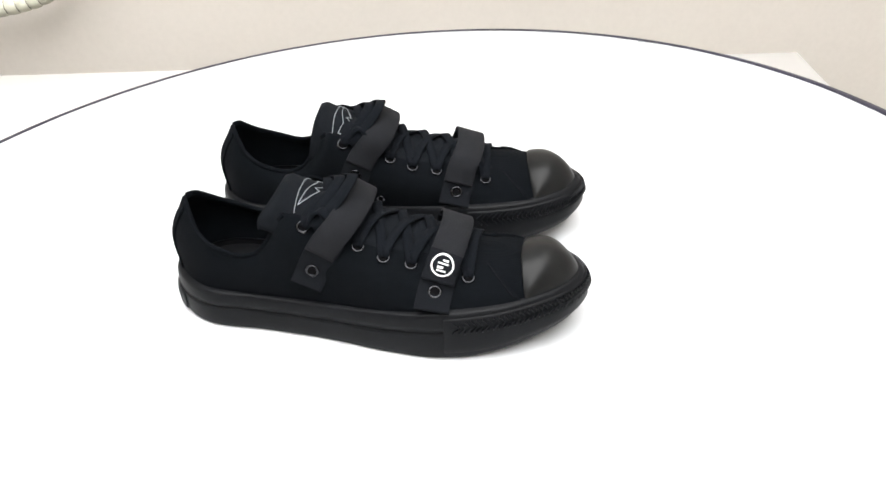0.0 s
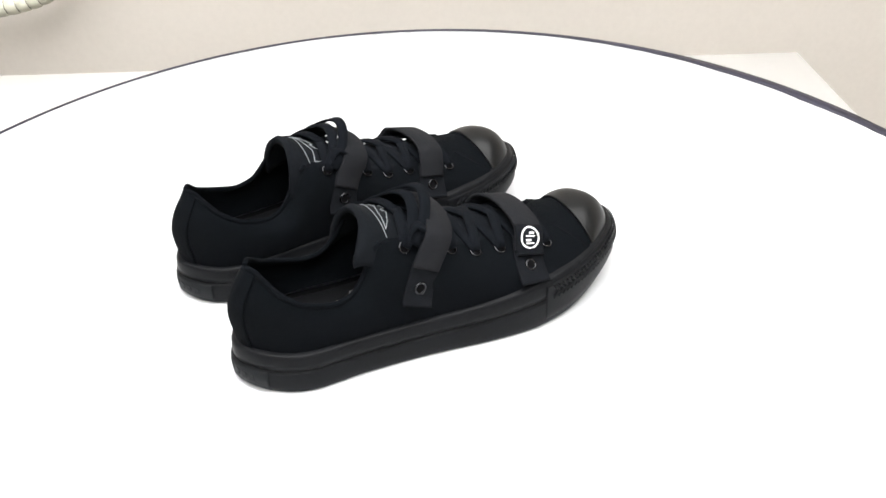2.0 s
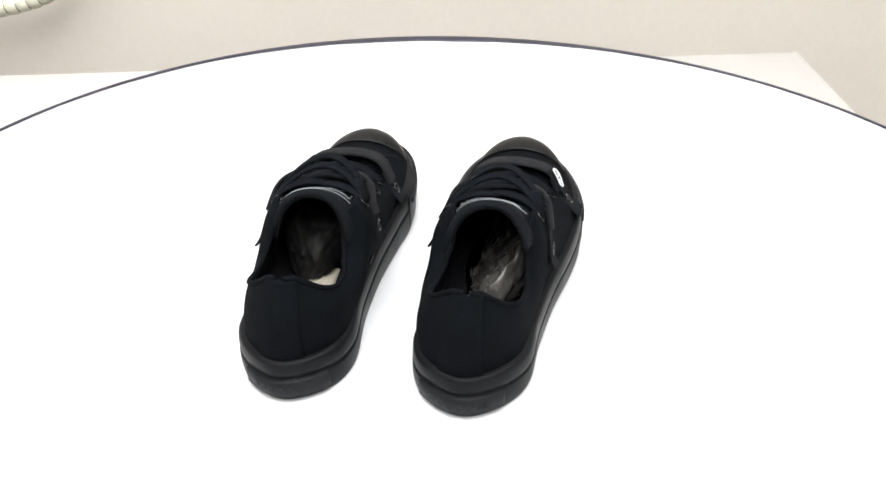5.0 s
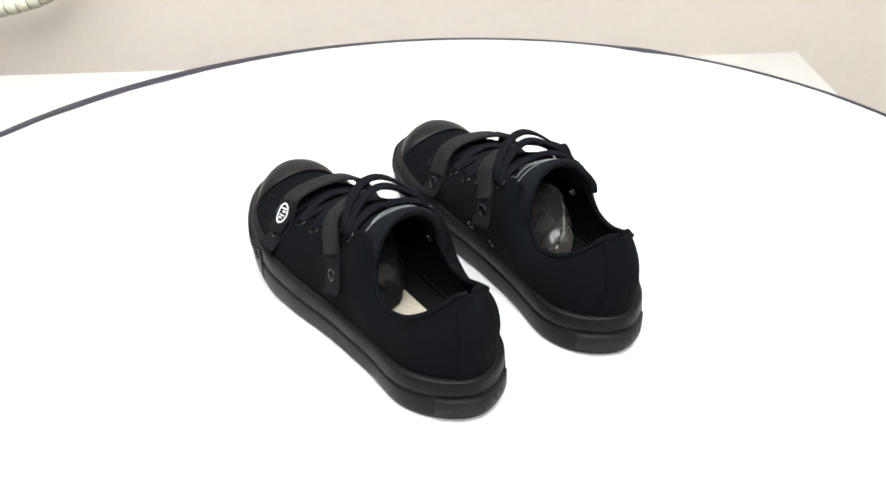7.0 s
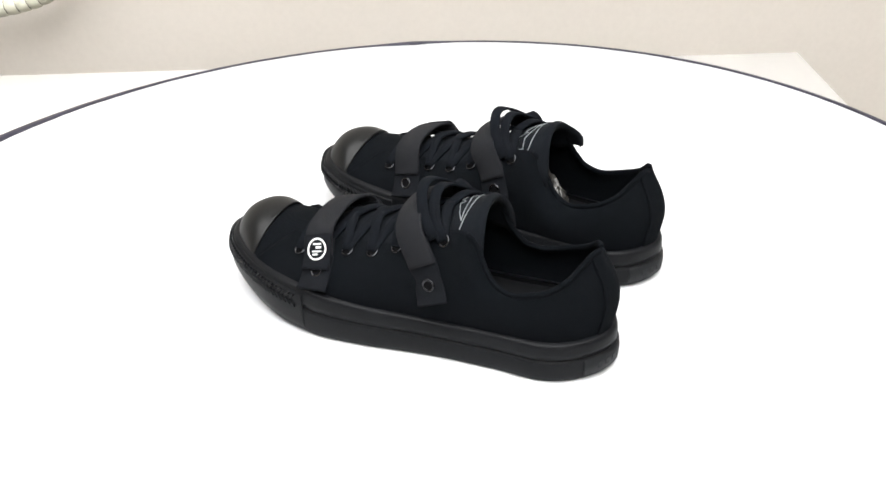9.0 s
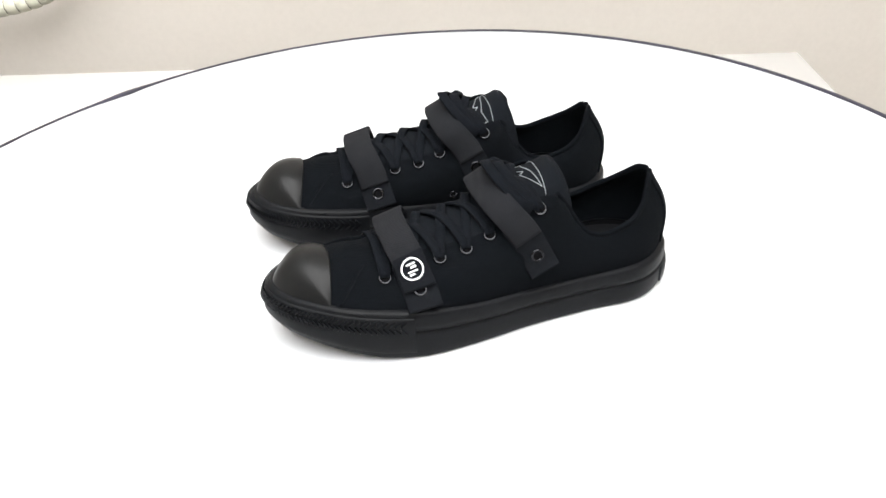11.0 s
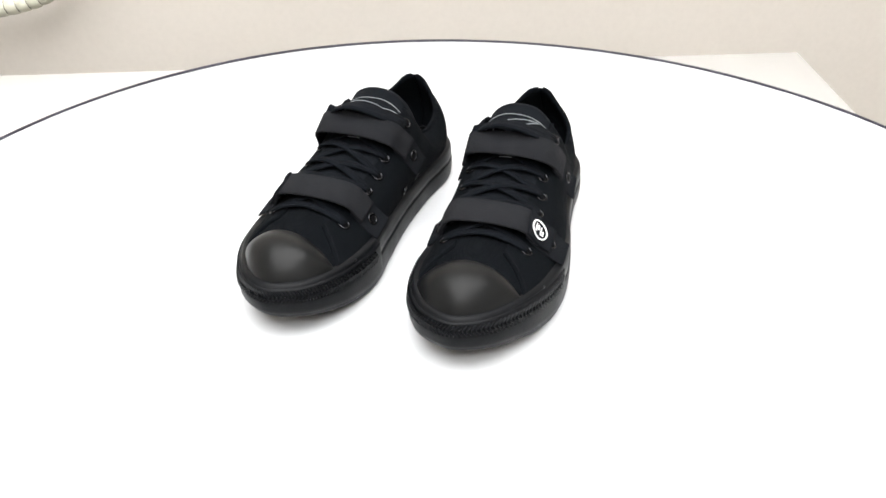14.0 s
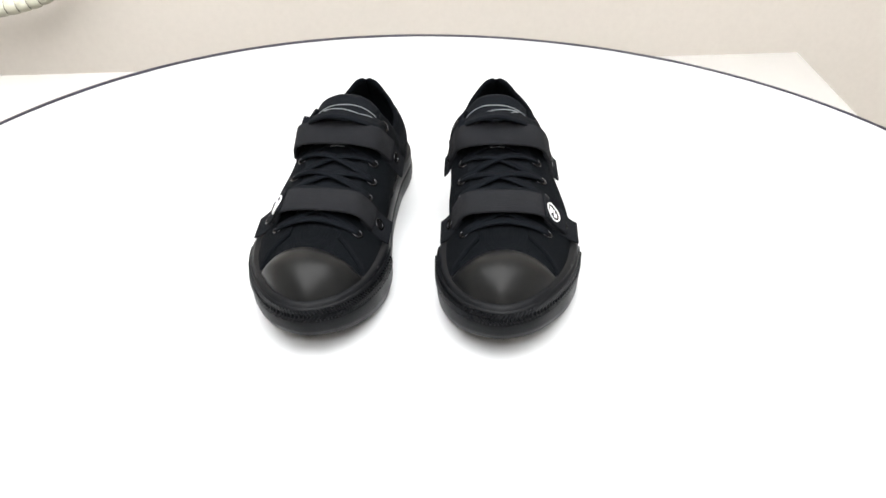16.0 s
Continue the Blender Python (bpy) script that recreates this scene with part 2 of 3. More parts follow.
def turntable():
    plate = tagged(new("turntable"), "round smooth white turntable plate carrying the sneakers", "turntable")
    prof = [(0.0, 0.0), (0.10, 0.0), (0.20, 0.0), (0.215, -0.0003), (0.235, -0.0011), (PLATE_R * 0.65, -0.0044), (PLATE_R * 0.85, -0.0098), (PLATE_R, -0.0150)]
    part("plate", grid(lambda u, v: Vector((prof[round(v * 7)][0] * math.cos(2 * math.pi * u), prof[round(v * 7)][0] * math.sin(2 * math.pi * u), prof[round(v * 7)][1])), 160, 7, True), BOARD, plate)
    bm = bmesh.new()
    bmesh.ops.create_cone(bm, cap_ends=True, segments=32, radius1=0.022, radius2=0.022, depth=0.012, matrix=pose(0, 0, -0.0065))
    part("spindle", bm, STEEL, plate)

    board = tagged(new("round_board"), "wide round white board with an uneven dark taped edge", "board")
    n = 240
    steps = [0.12, 0.25, 0.40, 0.50, 0.56, 0.62, 0.68, 0.74, 0.80, 0.86, 0.92, 0.996, 1.0]
    ang = [2 * math.pi * k / n for k in range(n)]
    bm = bmesh.new()
    top = [[bm.verts.new((q * rim_radius(a) * math.cos(a), q * rim_radius(a) * math.sin(a), DISC_Z + warp(q * rim_radius(a), a) - (0.0006 if q == 1 else 0))) for a in ang] for q in steps]
    c = bm.verts.new((0, 0, DISC_Z))
    low = [bm.verts.new((rim_radius(a) * math.cos(a), rim_radius(a) * math.sin(a), DISC_Z + warp(rim_radius(a), a) - 0.005)) for a in ang]
    under = bm.verts.new((0, 0, DISC_Z - 0.005))
    for k in range(n):
        j = (k + 1) % n
        bm.faces.new((c, top[0][k], top[0][j]))
        for a, b in zip(top, top[1:] + [low]):
            bm.faces.new((a[k], b[k], b[j], a[j]))
        bm.faces.new((under, low[j], low[k]))
    part("platter", bm, BOARD, board)
    bm = bmesh.new()
    loops = []
    for k in range(720):
        a = 2 * math.pi * k / 720
        w, r1 = tape_width(a), rim_radius(a)
        z, lift = DISC_Z + warp(r1, a), 0.0012 * math.exp(-((((a + math.pi) % (2 * math.pi)) - math.pi + 1.22) / 0.05) ** 2)
        rs = ((r1 - w, z + 0.0002), (r1 - w, z + 0.0008 + lift), (r1 + 0.0004, z + 0.0010 + lift), (r1 + 0.001, z), (r1 + 0.001, z - 0.0055), (r1 - 0.002, z - 0.0062))
        loops.append([bm.verts.new((r * math.cos(a), r * math.sin(a), q)) for r, q in rs])
    for k in range(720):
        a, b = loops[k], loops[(k + 1) % 720]
        for j in range(5):
            bm.faces.new((a[j], b[j], b[j + 1], a[j + 1]))
    part("edge_tape", bm, TAPE, board, "dark blue-black edge tape")
    motor = tagged(new("motor_housing"), "low round grey motor housing on the table", "motor housing")
    motor.location = (0, 0, TABLE_Z)
    bm = bmesh.new()
    deep = -TABLE_Z + DISC_Z - 0.0065
    bmesh.ops.create_cone(bm, cap_ends=True, segments=48, radius1=0.15, radius2=0.14, depth=deep, matrix=pose(0, 0, deep / 2))
    part("casing", bm, STEEL, motor)
    return plate, board


# ================= shoes =================
# Right shoe: x to the toe, y to the inner side, z up; the left one is its mirror image.
SOLE = [(0.1341, 0.0028), (0.1261, 0.0239), (0.1102, 0.0372), (0.0851, 0.0456), (0.050, 0.0479), (0.015, 0.0427), (-0.03, 0.0368), (-0.08, 0.0351),
        (-0.1252, 0.0373), (-0.1517, 0.0255), (-0.1654, -0.0005), (-0.154, -0.0241), (-0.1288, -0.0394), (-0.0901, -0.0408), (-0.0452, -0.0448),
        (0.0, -0.0524), (0.035, -0.0549), (0.0697, -0.0495), (0.0991, -0.0376), (0.1230, -0.0201)]
fox_top = curve((-0.16, 0.0305), (-0.07, 0.0290), (-0.03, 0.0305), (0.01, 0.0340), (0.045, 0.0380), (0.087, 0.0412), (0.110, 0.0428), (0.135, 0.0440))
sole_bottom = curve((0.035, 0.0), (0.06, 0.0021), (0.085, 0.0066), (0.11, 0.0125), (0.136, 0.0180))


def outline(inset, n=180):
    p = spline([(x, y, 0) for x, y in SOLE], n, True)
    out = []
    for i in range(n):
        t = (p[(i + 1) % n] - p[i - 1]).normalized()
        out.append(p[i] + Vector((-t.y, t.x, 0)) * -inset * ORIENT)
    return out


ORIENT = 1
_area = sum(a[0] * b[1] - b[0] * a[1] for a, b in zip(SOLE, SOLE[1:] + SOLE[:1]))
ORIENT = -1 if _area > 0 else 1


def toe_in(x, y, f):
    """The toe's wall draws in towards the ground and, as a rounded shoulder, towards the cap; f: share of its height."""
    low = min(max((x - 0.062) / 0.07, 0), 1) * max(1 - f / 0.5, 0) ** 1.6 * 0.055
    high = min(max((x - 0.045) / 0.07, 0), 1) * max((f - 0.45) / 0.55, 0) ** 1.7 * 0.068
    return x - (x - 0.07) * (low + high), y * (1 - low - high)


def half_width(inset):
    p = outline(inset)
    i0, i1 = max(range(len(p)), key=lambda i: p[i].x), min(range(len(p)), key=lambda i: p[i].x)
    def run(a, b):
        q, i = [], a
        while True:
            q.append(p[i % len(p)])
            if i % len(p) == b:
                return sorted(((v.x, v.y) for v in q), key=lambda t: t[0])
            i += 1
    one, two = run(i0, i1), run(i1, i0)
    if sum(y for _, y in one) / len(one) < sum(y for _, y in two) / len(two):
        one, two = two, one
    inner, outer = np.array(one), np.array(two)
    return lambda x, s: float(np.interp(x, *(inner if s > 0 else outer).T)), (p[i1].x, p[i0].x)


base_y, (BASE_BACK, _) = half_width(0.0045)
cap_y, _ = half_width(0.0050)
edge_z = curve((-0.160, 0.0848), (-0.157, 0.0838), (-0.152, 0.0800), (-0.146, 0.0755), (-0.136, 0.0695), (-0.120, 0.0620), (-0.102, 0.0575), (-0.091, 0.0605),
               (-0.081, 0.0720), (-0.073, 0.0865), (-0.065, 0.0925), (-0.054, 0.0905), (-0.037, 0.0825), (-0.0193, 0.0755), (-0.0018, 0.0690), (0.017, 0.0655), (0.055, 0.0580), (0.10, 0.0525))
edge_share = curve((-0.162, 0.62), (-0.150, 0.65), (-0.135, 0.75), (-0.12, 0.84), (-0.100, 0.86), (-0.085, 0.79), (-0.073, 0.62), (-0.060, 0.52), (0.0, 0.42), (0.055, 0.40), (0.10, 0.55))
vamp_top = curve((0.045, 0.0612), (0.070, 0.0610), (0.0870, 0.0592), (0.107, 0.0580), (0.117, 0.0568), (0.125, 0.0506), (0.1295, 0.0440))


stay_y = curve((-0.080, 0.0270), (-0.060, 0.0265), (-0.037, 0.0215), (-0.018, 0.0185), (0.0, 0.0190), (0.020, 0.0200), (0.060, 0.0180))
vamp_fall = curve((0.040, 1.7), (0.070, 1.8), (0.10, 2.2))


def vamp_z(x, y, s, wide):
    b = fox_top(x) - 0.004
    v = min(abs(y) / max(abs(wide(x, s)), 1e-5), 1)
    return b + (vamp_top(x) - b) * (1 - v ** vamp_fall(x)) ** 0.9


def upper(x, a, s):
    """A point of the upper at station x: a = 0 at the rubber, 1 at the top edge; s = -1 outer side, 1 inner side."""
    yb = base_y(x, s)
    zb = fox_top(x) - 0.004
    mid = 0.5 * (base_y(x, 1) + base_y(x, -1)) * (1 if x < -0.09 else 0)
    ye, ze = mid + (yb - mid) * edge_share(x), edge_z(x)
    stay_w = min(max((x + 0.085) / 0.022, 0), 1)
    stay_w = stay_w * stay_w * (3 - 2 * stay_w)
    ye = ye * (1 - stay_w) + s * stay_y(x) * stay_w
    heel = min(max((-0.10 - x) / 0.05, 0), 1)
    full = min(max((x + 0.125) / 0.04, 0), 1) * min(max((0.045 - x) / 0.05, 0), 1)
    full = full * full * (3 - 2 * full)
    plain = yb + (ye - yb) * (0.12 * (1 - heel) + 0.22 * heel) + (0.0065 * min(max((x + 0.160) / 0.03, 0), 1) * min(max((0.05 - x) / 0.05, 0), 1) if s > 0 else 0)
    cy = plain + (s * (max(abs(yb), 0.0385) + (0.0120 if s > 0 else 0.0062)) - plain) * full
    cz = zb + (ze - zb) * (0.70 - 0.06 * heel)
    y = (1 - a) ** 2 * yb + 2 * a * (1 - a) * cy + a * a * ye
    z = (1 - a) ** 2 * zb + 2 * a * (1 - a) * cz + a * a * ze
    k = min(max((x - 0.035) / 0.035, 0), 1)
    k = k * k * (3 - 2 * k)
    yp = yb + (ye - yb) * a
    zp = vamp_z(x, yp, s, base_y) + 0.0020
    y, z = y + (yp - y) * k, z + (zp - z) * k
    rear = min(max((-0.115 - x) / 0.03, 0), 1)
    lean = 0.0120 * max((z - 0.047) / 0.039, 0) ** 2 * rear - 0.0028 * math.sin(math.pi * min(max((z - 0.032) / 0.045, 0), 1)) * rear
    return Vector((x + lean, y, z))


def out_normal(x, a, s):
    d = 0.002
    u = upper(x + d, a, s) - upper(x - d, a, s)
    v = upper(x, min(a + 0.03, 1), s) - upper(x, a - 0.03, s)
    n = u.cross(v)
    return (n if n.y * s > 0 or n.z > 0 and abs(n.y) < 1e-6 else -n).normalized()


def surface_at(x, z, s):
    """The height share a at which the upper reaches z."""
    return min((k / 100 for k in range(101)), key=lambda a: abs(upper(x, a, s).z - z))


EYELETS = [(-0.0545, 0.0850), (-0.037, 0.0770), (-0.0193, 0.0705), (-0.0018, 0.0642), (0.017, 0.0610), (0.036, 0.0572), (0.0552, 0.0530)]


tongue_curl = {"outer": 1.0}            # how far the outer corner of the tongue rolls back


def tongue_point(u, v):
    """The tongue: u from its front end to its free end, v across."""
    x = 0.066 - 0.152 * u
    zc = TONGUE_Z(x)
    w = TONGUE_W(x)
    t = 2 * v - 1
    drop = TONGUE_DROP(x)
    tip = 0.003 * max(u - 0.95, 0) / 0.05
    free = max(u - 0.8, 0) / 0.2
    curl = min(max((u - 0.82) / 0.16, 0), 1) * min(max((-t - 0.30) / 0.5, 0), 1)
    drop *= 1 - 0.34 * curl * tongue_curl["outer"]
    x -= 0.005 * curl * tongue_curl["outer"] - 0.004 * free * abs(min(t, 0)) ** 2 * (1 - tongue_curl["outer"])
    return Vector((x + (0.010 * (1 - abs(t) ** 1.6) + 0.003 * abs(t) ** 6) * free ** 1.3, w * math.sin(t * 1.5) / math.sin(1.5), zc - drop * (1 - math.cos(abs(t) ** 1.15 * 1.5)) - tip))


TONGUE_Z = curve((-0.087, 0.1060), (-0.080, 0.1044), (-0.068, 0.1000), (-0.054, 0.0945), (-0.037, 0.0855), (-0.0193, 0.0785), (-0.0018, 0.0722), (0.017, 0.0685), (0.055, 0.0602), (0.066, 0.0580))
TONGUE_W = curve((-0.091, 0.0275), (-0.068, 0.0300), (-0.04, 0.0270), (0.03, 0.0235), (0.066, 0.020))
TONGUE_DROP = curve((-0.091, 0.042), (-0.070, 0.0345), (-0.05, 0.016), (-0.02, 0.009), (0.066, 0.006))


def make_shoe(side, label):
    shoe = tagged(new("sneaker"), label, "sneaker", "pair of sneakers")
    tongue_curl["outer"] = 1.0 if side > 0 else 0.0

    def add(name, bm, mat, parent=shoe, label="", smooth=True, solid=0.0, offset=-1.0):
        if side < 0:
            bmesh.ops.scale(bm, vec=(1, -1, 1), verts=bm.verts[:])
            bmesh.ops.reverse_faces(bm, faces=bm.faces[:])
        for v in bm.verts:                  # both uppers sag a little to the same side
            v.co.y -= 0.065 * max(v.co.z - 0.04, 0)
        ob = part(name, bm, mat, parent, label, smooth, solid, offset)
        return ob

    # --- rubber ---
    n = 180
    prof = [(-0.008, 0.0), (-0.0020, 0.0), (-0.0008, 0.03), (0.0, 0.10), (0.0004, 0.20), (0.0007, 0.34), (0.0006, 0.52), (0.0004, 0.56), (-0.0009, 0.575), (-0.0009, 0.60), (0.0, 0.615), (0.0002, 0.75), (-0.0001, 0.90), (-0.0008, 0.97), (-0.002, 1.0), (-0.0075, 1.0)]
    rings = [outline(-o, n) for o, _ in prof]

    def wall_point(i, o_list, f):
        q = o_list[i]
        b, t = sole_bottom(q.x), fox_top(q.x)
        x, y = toe_in(q.x, q.y, f)
        return Vector((x, y, b + (t - b) * f))
    bm = bmesh.new()
    vs = [[bm.verts.new(wall_point(i, r, f)) for r, (_, f) in zip(rings, prof)] for i in range(n)]
    for i in range(n):
        a, b = vs[i], vs[(i + 1) % n]
        for j in range(len(prof) - 1):
            bm.faces.new((a[j], b[j], b[j + 1], a[j + 1]))
    add("foxing", bm, RUBBER, label="matt black rubber sidewall with a groove")
    core = outline(0.0055, n)
    bm = bmesh.new()
    lo, hi = [], []
    for q in core:
        lo.append(bm.verts.new((q.x, q.y, sole_bottom(q.x) + 0.0002)))
        hi.append(bm.verts.new((q.x, q.y, fox_top(q.x) - 0.012)))
    for i in range(n):
        bm.faces.new((lo[i], lo[(i + 1) % n], hi[(i + 1) % n], hi[i]))
    for loop in (lo, hi):
        half = len(loop) // 2
        for i in range(half - 1):
            a, b, c, d = loop[i], loop[i + 1], loop[-i - 2], loop[-i - 1]
            if len({a, b, c, d}) == 4:
                bm.faces.new((a, b, c, d))
    add("outsole", bm, DARKRUB)
    # bumper round the toe, with its ribs
    dense = 720
    lines = {o: outline(-o, dense) for o in (0.0002, 0.0008, 0.0010, 0.0013, 0.0027)}
    front = [i for i in range(dense) if lines[0.0013][i].x > 0.041]
    front = sorted(front, key=lambda i: (i + dense // 2) % dense)
    bm = bmesh.new()
    loops = []
    for i in front:
        loops.append([bm.verts.new(wall_point(i, lines[o], f)) for o, f in ((0.0002, 0.14), (0.0008, 0.17), (0.0013, 0.28), (0.0013, 0.86), (0.0010, 0.895), (0.0002, 0.91))])
    for a, b in zip(loops, loops[1:]):
        for j in range(5):
            bm.faces.new((a[j], b[j], b[j + 1], a[j + 1]))
    bm.faces.new(loops[0]), bm.faces.new(loops[-1][::-1])
    bumper = add("toe_bumper", bm, RUBBER, label="ribbed black rubber toe bumper")
    bm = bmesh.new()
    for k in range(6, len(front) - 9, 4):
        i, j = front[k], front[k + 4]
        for f0, f1, a, b in ((0.60, 0.70, i, j), (0.74, 0.84, j, i)):
            p0, p1 = wall_point(a, lines[0.0013], f0), wall_point(b, lines[0.0013], f1)
            q0, q1 = wall_point(a, lines[0.0027], f0), wall_point(b, lines[0.0027], f1)
            dz = Vector((0, 0, 0.0010))
            v = [bm.verts.new(c) for c in (p0 - dz, p0 + dz, p1 + dz, p1 - dz, q0 - dz * 0.5, q0 + dz * 0.5, q1 + dz * 0.5, q1 - dz * 0.5)]
            for c in ((4, 5, 6, 7), (0, 1, 5, 4), (1, 2, 6, 5), (2, 3, 7, 6), (3, 0, 4, 7)):
                bm.faces.new([v[x] for x in c])
    tagged(add("rib_pattern", bm, RUBBER, bumper, smooth=False), kind="stuff")
    # rounded ledge over the bumper
    ledge_line = outline(0.0024, dense)
    ledge = [Vector((*toe_in(ledge_line[i].x, ledge_line[i].y, 1), fox_top(ledge_line[i].x) - 0.0019)) for i in sorted((i for i in range(dense) if ledge_line[i].x > 0.072), key=lambda i: (i + dense // 2) % dense)][::4]
    add("toe_ledge", sweep(ledge, [(x * 0.75, y * 1.2) for x, y in round_ring(0.0019, 12)]), RUBBER)
    # heel tag with worn embossed marks
    heel_line = outline(-0.0006, dense)
    rear = [i for i in sorted(range(dense), key=lambda i: (i + 0) % dense) if heel_line[i].x < -0.1515]
    out_line = outline(-0.0018, dense)
    bm = bmesh.new()
    loops = []
    for i in rear:
        loops.append([bm.verts.new(wall_point(i, ln, f)) for ln, f in ((heel_line, 0.12), (out_line, 0.15), (out_line, 0.52), (heel_line, 0.55))])
    for a, b in zip(loops, loops[1:]):
        for j in range(3):
            bm.faces.new((a[j], b[j], b[j + 1], a[j + 1]))
    bm.faces.new(loops[0]), bm.faces.new(loops[-1][::-1])
    tag = add("heel_tag", bm, TAGRUB, label="black rubber heel tag with worn embossed marks")
    proud = outline(-0.0022, dense)
    for c in range(-3, 4):
        k = len(rear) // 2 + c * 8
        bm = bmesh.new()
        a, b = rear[k - 2], rear[k + 2]
        v = [bm.verts.new(wall_point(i, ln, f)) for ln in (out_line, proud) for i, f in ((a, 0.26), (b, 0.26), (b, 0.42), (a, 0.42))]
        for q in ((4, 5, 6, 7), (0, 1, 5, 4), (1, 2, 6, 5), (2, 3, 7, 6), (3, 0, 4, 7)):
            bm.faces.new([v[x] for x in q])
        add("embossed_bar", bm, TAGRUB, tag, smooth=False)

    # --- cloth upper ---
    def station(u, a):
        stop = 0.0925 - 0.0235 * a
        t = 1 - math.cos(u * math.pi / 2) if u < 1 else 1
        t = t * 0.45 + u * 0.55 if u > 0.3 else 1 - math.cos(u * math.pi / 2) + (0.55 * (u - 1 + math.cos(u * math.pi / 2))) * (u / 0.3)
        return BASE_BACK + 0.0002 + (stop - BASE_BACK - 0.0002) * t

    for s, name in ((-1, "outer_quarter"), (1, "inner_quarter")):
        bm = grid(lambda u, a: upper(station(u, a), a, s), 110, 22)
        quarter = add(name, bm, CANVAS, label="black canvas side panel with eyelets", solid=0.0022)
        # rolled binding along the collar
        xs = [BASE_BACK + 0.0004 + (0.0 + (-0.069 - BASE_BACK)) * (k / 44) ** 1.6 for k in range(45)]
        rim = [upper(x, 1.0, s) + Vector((0, 0, -0.0003)) for x in xs]
        add("collar_binding", sweep(rim, [(x, y) for x, y in round_ring(0.0019, 8)]), CANVAS, quarter)
        for k, (x, z) in enumerate(EYELETS):
            a = surface_at(x, z, s)
            m = frame_at(upper(x, a, s) + out_normal(x, a, s) * 0.0006, out_normal(x, a, s))
            bm = ring_mesh(0.0037, 0.00085)
            bmesh.ops.transform(bm, matrix=m, verts=bm.verts[:])
            ey = add("eyelet", bm, METAL, quarter, "dark metal eyelet")
            # no opening is cut: a flat black disc stands for the shade in it
            bm = disc_mesh(0.0036, 16)
            bmesh.ops.transform(bm, matrix=m, verts=bm.verts[:])
            add("eyelet_hole_shade", bm, HOLE_SHADE, quarter)
        for x, z in ((-0.0470, 0.0580), (-0.0545, 0.0850)):
            a = surface_at(x, z, s)
            o = -out_normal(x, a, s)
            m = frame_at(upper(x, a, s) + o * 0.0030, o)
            bm = ring_mesh(0.0030, 0.0010)
            bmesh.ops.transform(bm, matrix=m, verts=bm.verts[:])
            add("rivet_back", bm, BRIGHT, quarter, "bright metal rivet back on the lining")
            bm = disc_mesh(0.0022, 14, 0.0006)
            bmesh.ops.transform(bm, matrix=m, verts=bm.verts[:])
            add("rivet_stud", bm, BRIGHT, quarter)
        if s > 0:
            for x, z in ((-0.0270, 0.0395), (-0.0545, 0.0388)):
                a = surface_at(x, z, s)
                m = frame_at(upper(x, a, s) + out_normal(x, a, s) * 0.0006, out_normal(x, a, s))
                bm = ring_mesh(0.0026, 0.0008)
                bmesh.ops.transform(bm, matrix=m, verts=bm.verts[:])
                add("vent_eyelet", bm, METAL, quarter, "small dark metal vent eyelet")
                bm = disc_mesh(0.0024, 12)
                bmesh.ops.transform(bm, matrix=m, verts=bm.verts[:])
                add("vent_hole_shade", bm, HOLE_SHADE, quarter)
        # stitch line that follows the front edge of the panel
        seam = [upper(0.0925 - 0.0235 * a - 0.003, a, s) + out_normal(0.0925 - 0.0235 * a - 0.004, a, s) * 0.0003 for a in [0.12 + 0.86 * k / 20 for k in range(21)]]
        add("stitching", sweep(seam, round_ring(0.0004, 5)), TAB, quarter)

    # heel stay: a raised strip up the back
    def stay(u, v):
        s = -1 if u < 0.5 else 1
        x = BASE_BACK + 0.0002 + 0.0052 * abs(2 * u - 1) ** 2
        a = v
        q = upper(x, a, s)
        away = Vector((q.x + 0.13, q.y * 0.9 + 0.0003, 0)).normalized()
        away.x = -abs(away.x)
        return q + away * 0.0013
    add("heel_stay", grid(stay, 24, 16), CANVAS, label="raised black canvas heel strip", solid=0.0012)

    def vamp(u, v):
        x = 0.050 + 0.052 * u
        t = 2 * v - 1
        s = 1 if t >= 0 else -1
        y = abs(t) * base_y(x, s)
        return Vector((x, y, vamp_z(x, y, s, base_y)))
    add("vamp", grid(vamp, 24, 40), CANVAS, label="black canvas vamp", solid=0.0015)

    rim_line = [Vector((*toe_in(q.x, q.y, 1), 0)) for q in outline(0.0032, 720)]
    rim_front = sorted((i for i in range(720) if rim_line[i].x > 0.0935), key=lambda i: (i + 360) % 720)
    rim_front = [rim_line[i] for i in rim_front]
    if rim_front[0].y > rim_front[-1].y:
        rim_front.reverse()
    low_y, high_y = rim_front[0].y, rim_front[-1].y

    def cap(u, v):
        t = 2 * v - 1
        s = 1 if t >= 0 else -1
        k = v * (len(rim_front) - 1)
        i = min(int(k), len(rim_front) - 2)
        b = rim_front[i].lerp(rim_front[i + 1], k - i)
        x0 = 0.0875 + 0.0060 * t * t
        y0 = high_y * t if t >= 0 else -low_y * t
        e = Vector((x0, y0, vamp_z(x0, y0, s, cap_y) + 0.0020))
        z1 = fox_top(b.x) - 0.0008
        q = e.lerp(b, u)
        q.z = z1 + max(e.z - z1, 0) * (1 - u ** 2.9) ** 0.74 + 0.0030 * math.sin(math.pi * u) * (1 - t * t)
        return q
    add("toe_cap", grid(lambda u, v: cap(math.sin(u * math.pi / 2), v), 40, 60), CAPRUB, label="smooth dark rubber toe cap", solid=0.0022)

    # --- tongue with its line drawing ---
    tongue = add("tongue", grid(tongue_point, 60, 24), TONGUE, label="padded black cloth tongue with white line print", solid=0.0045)

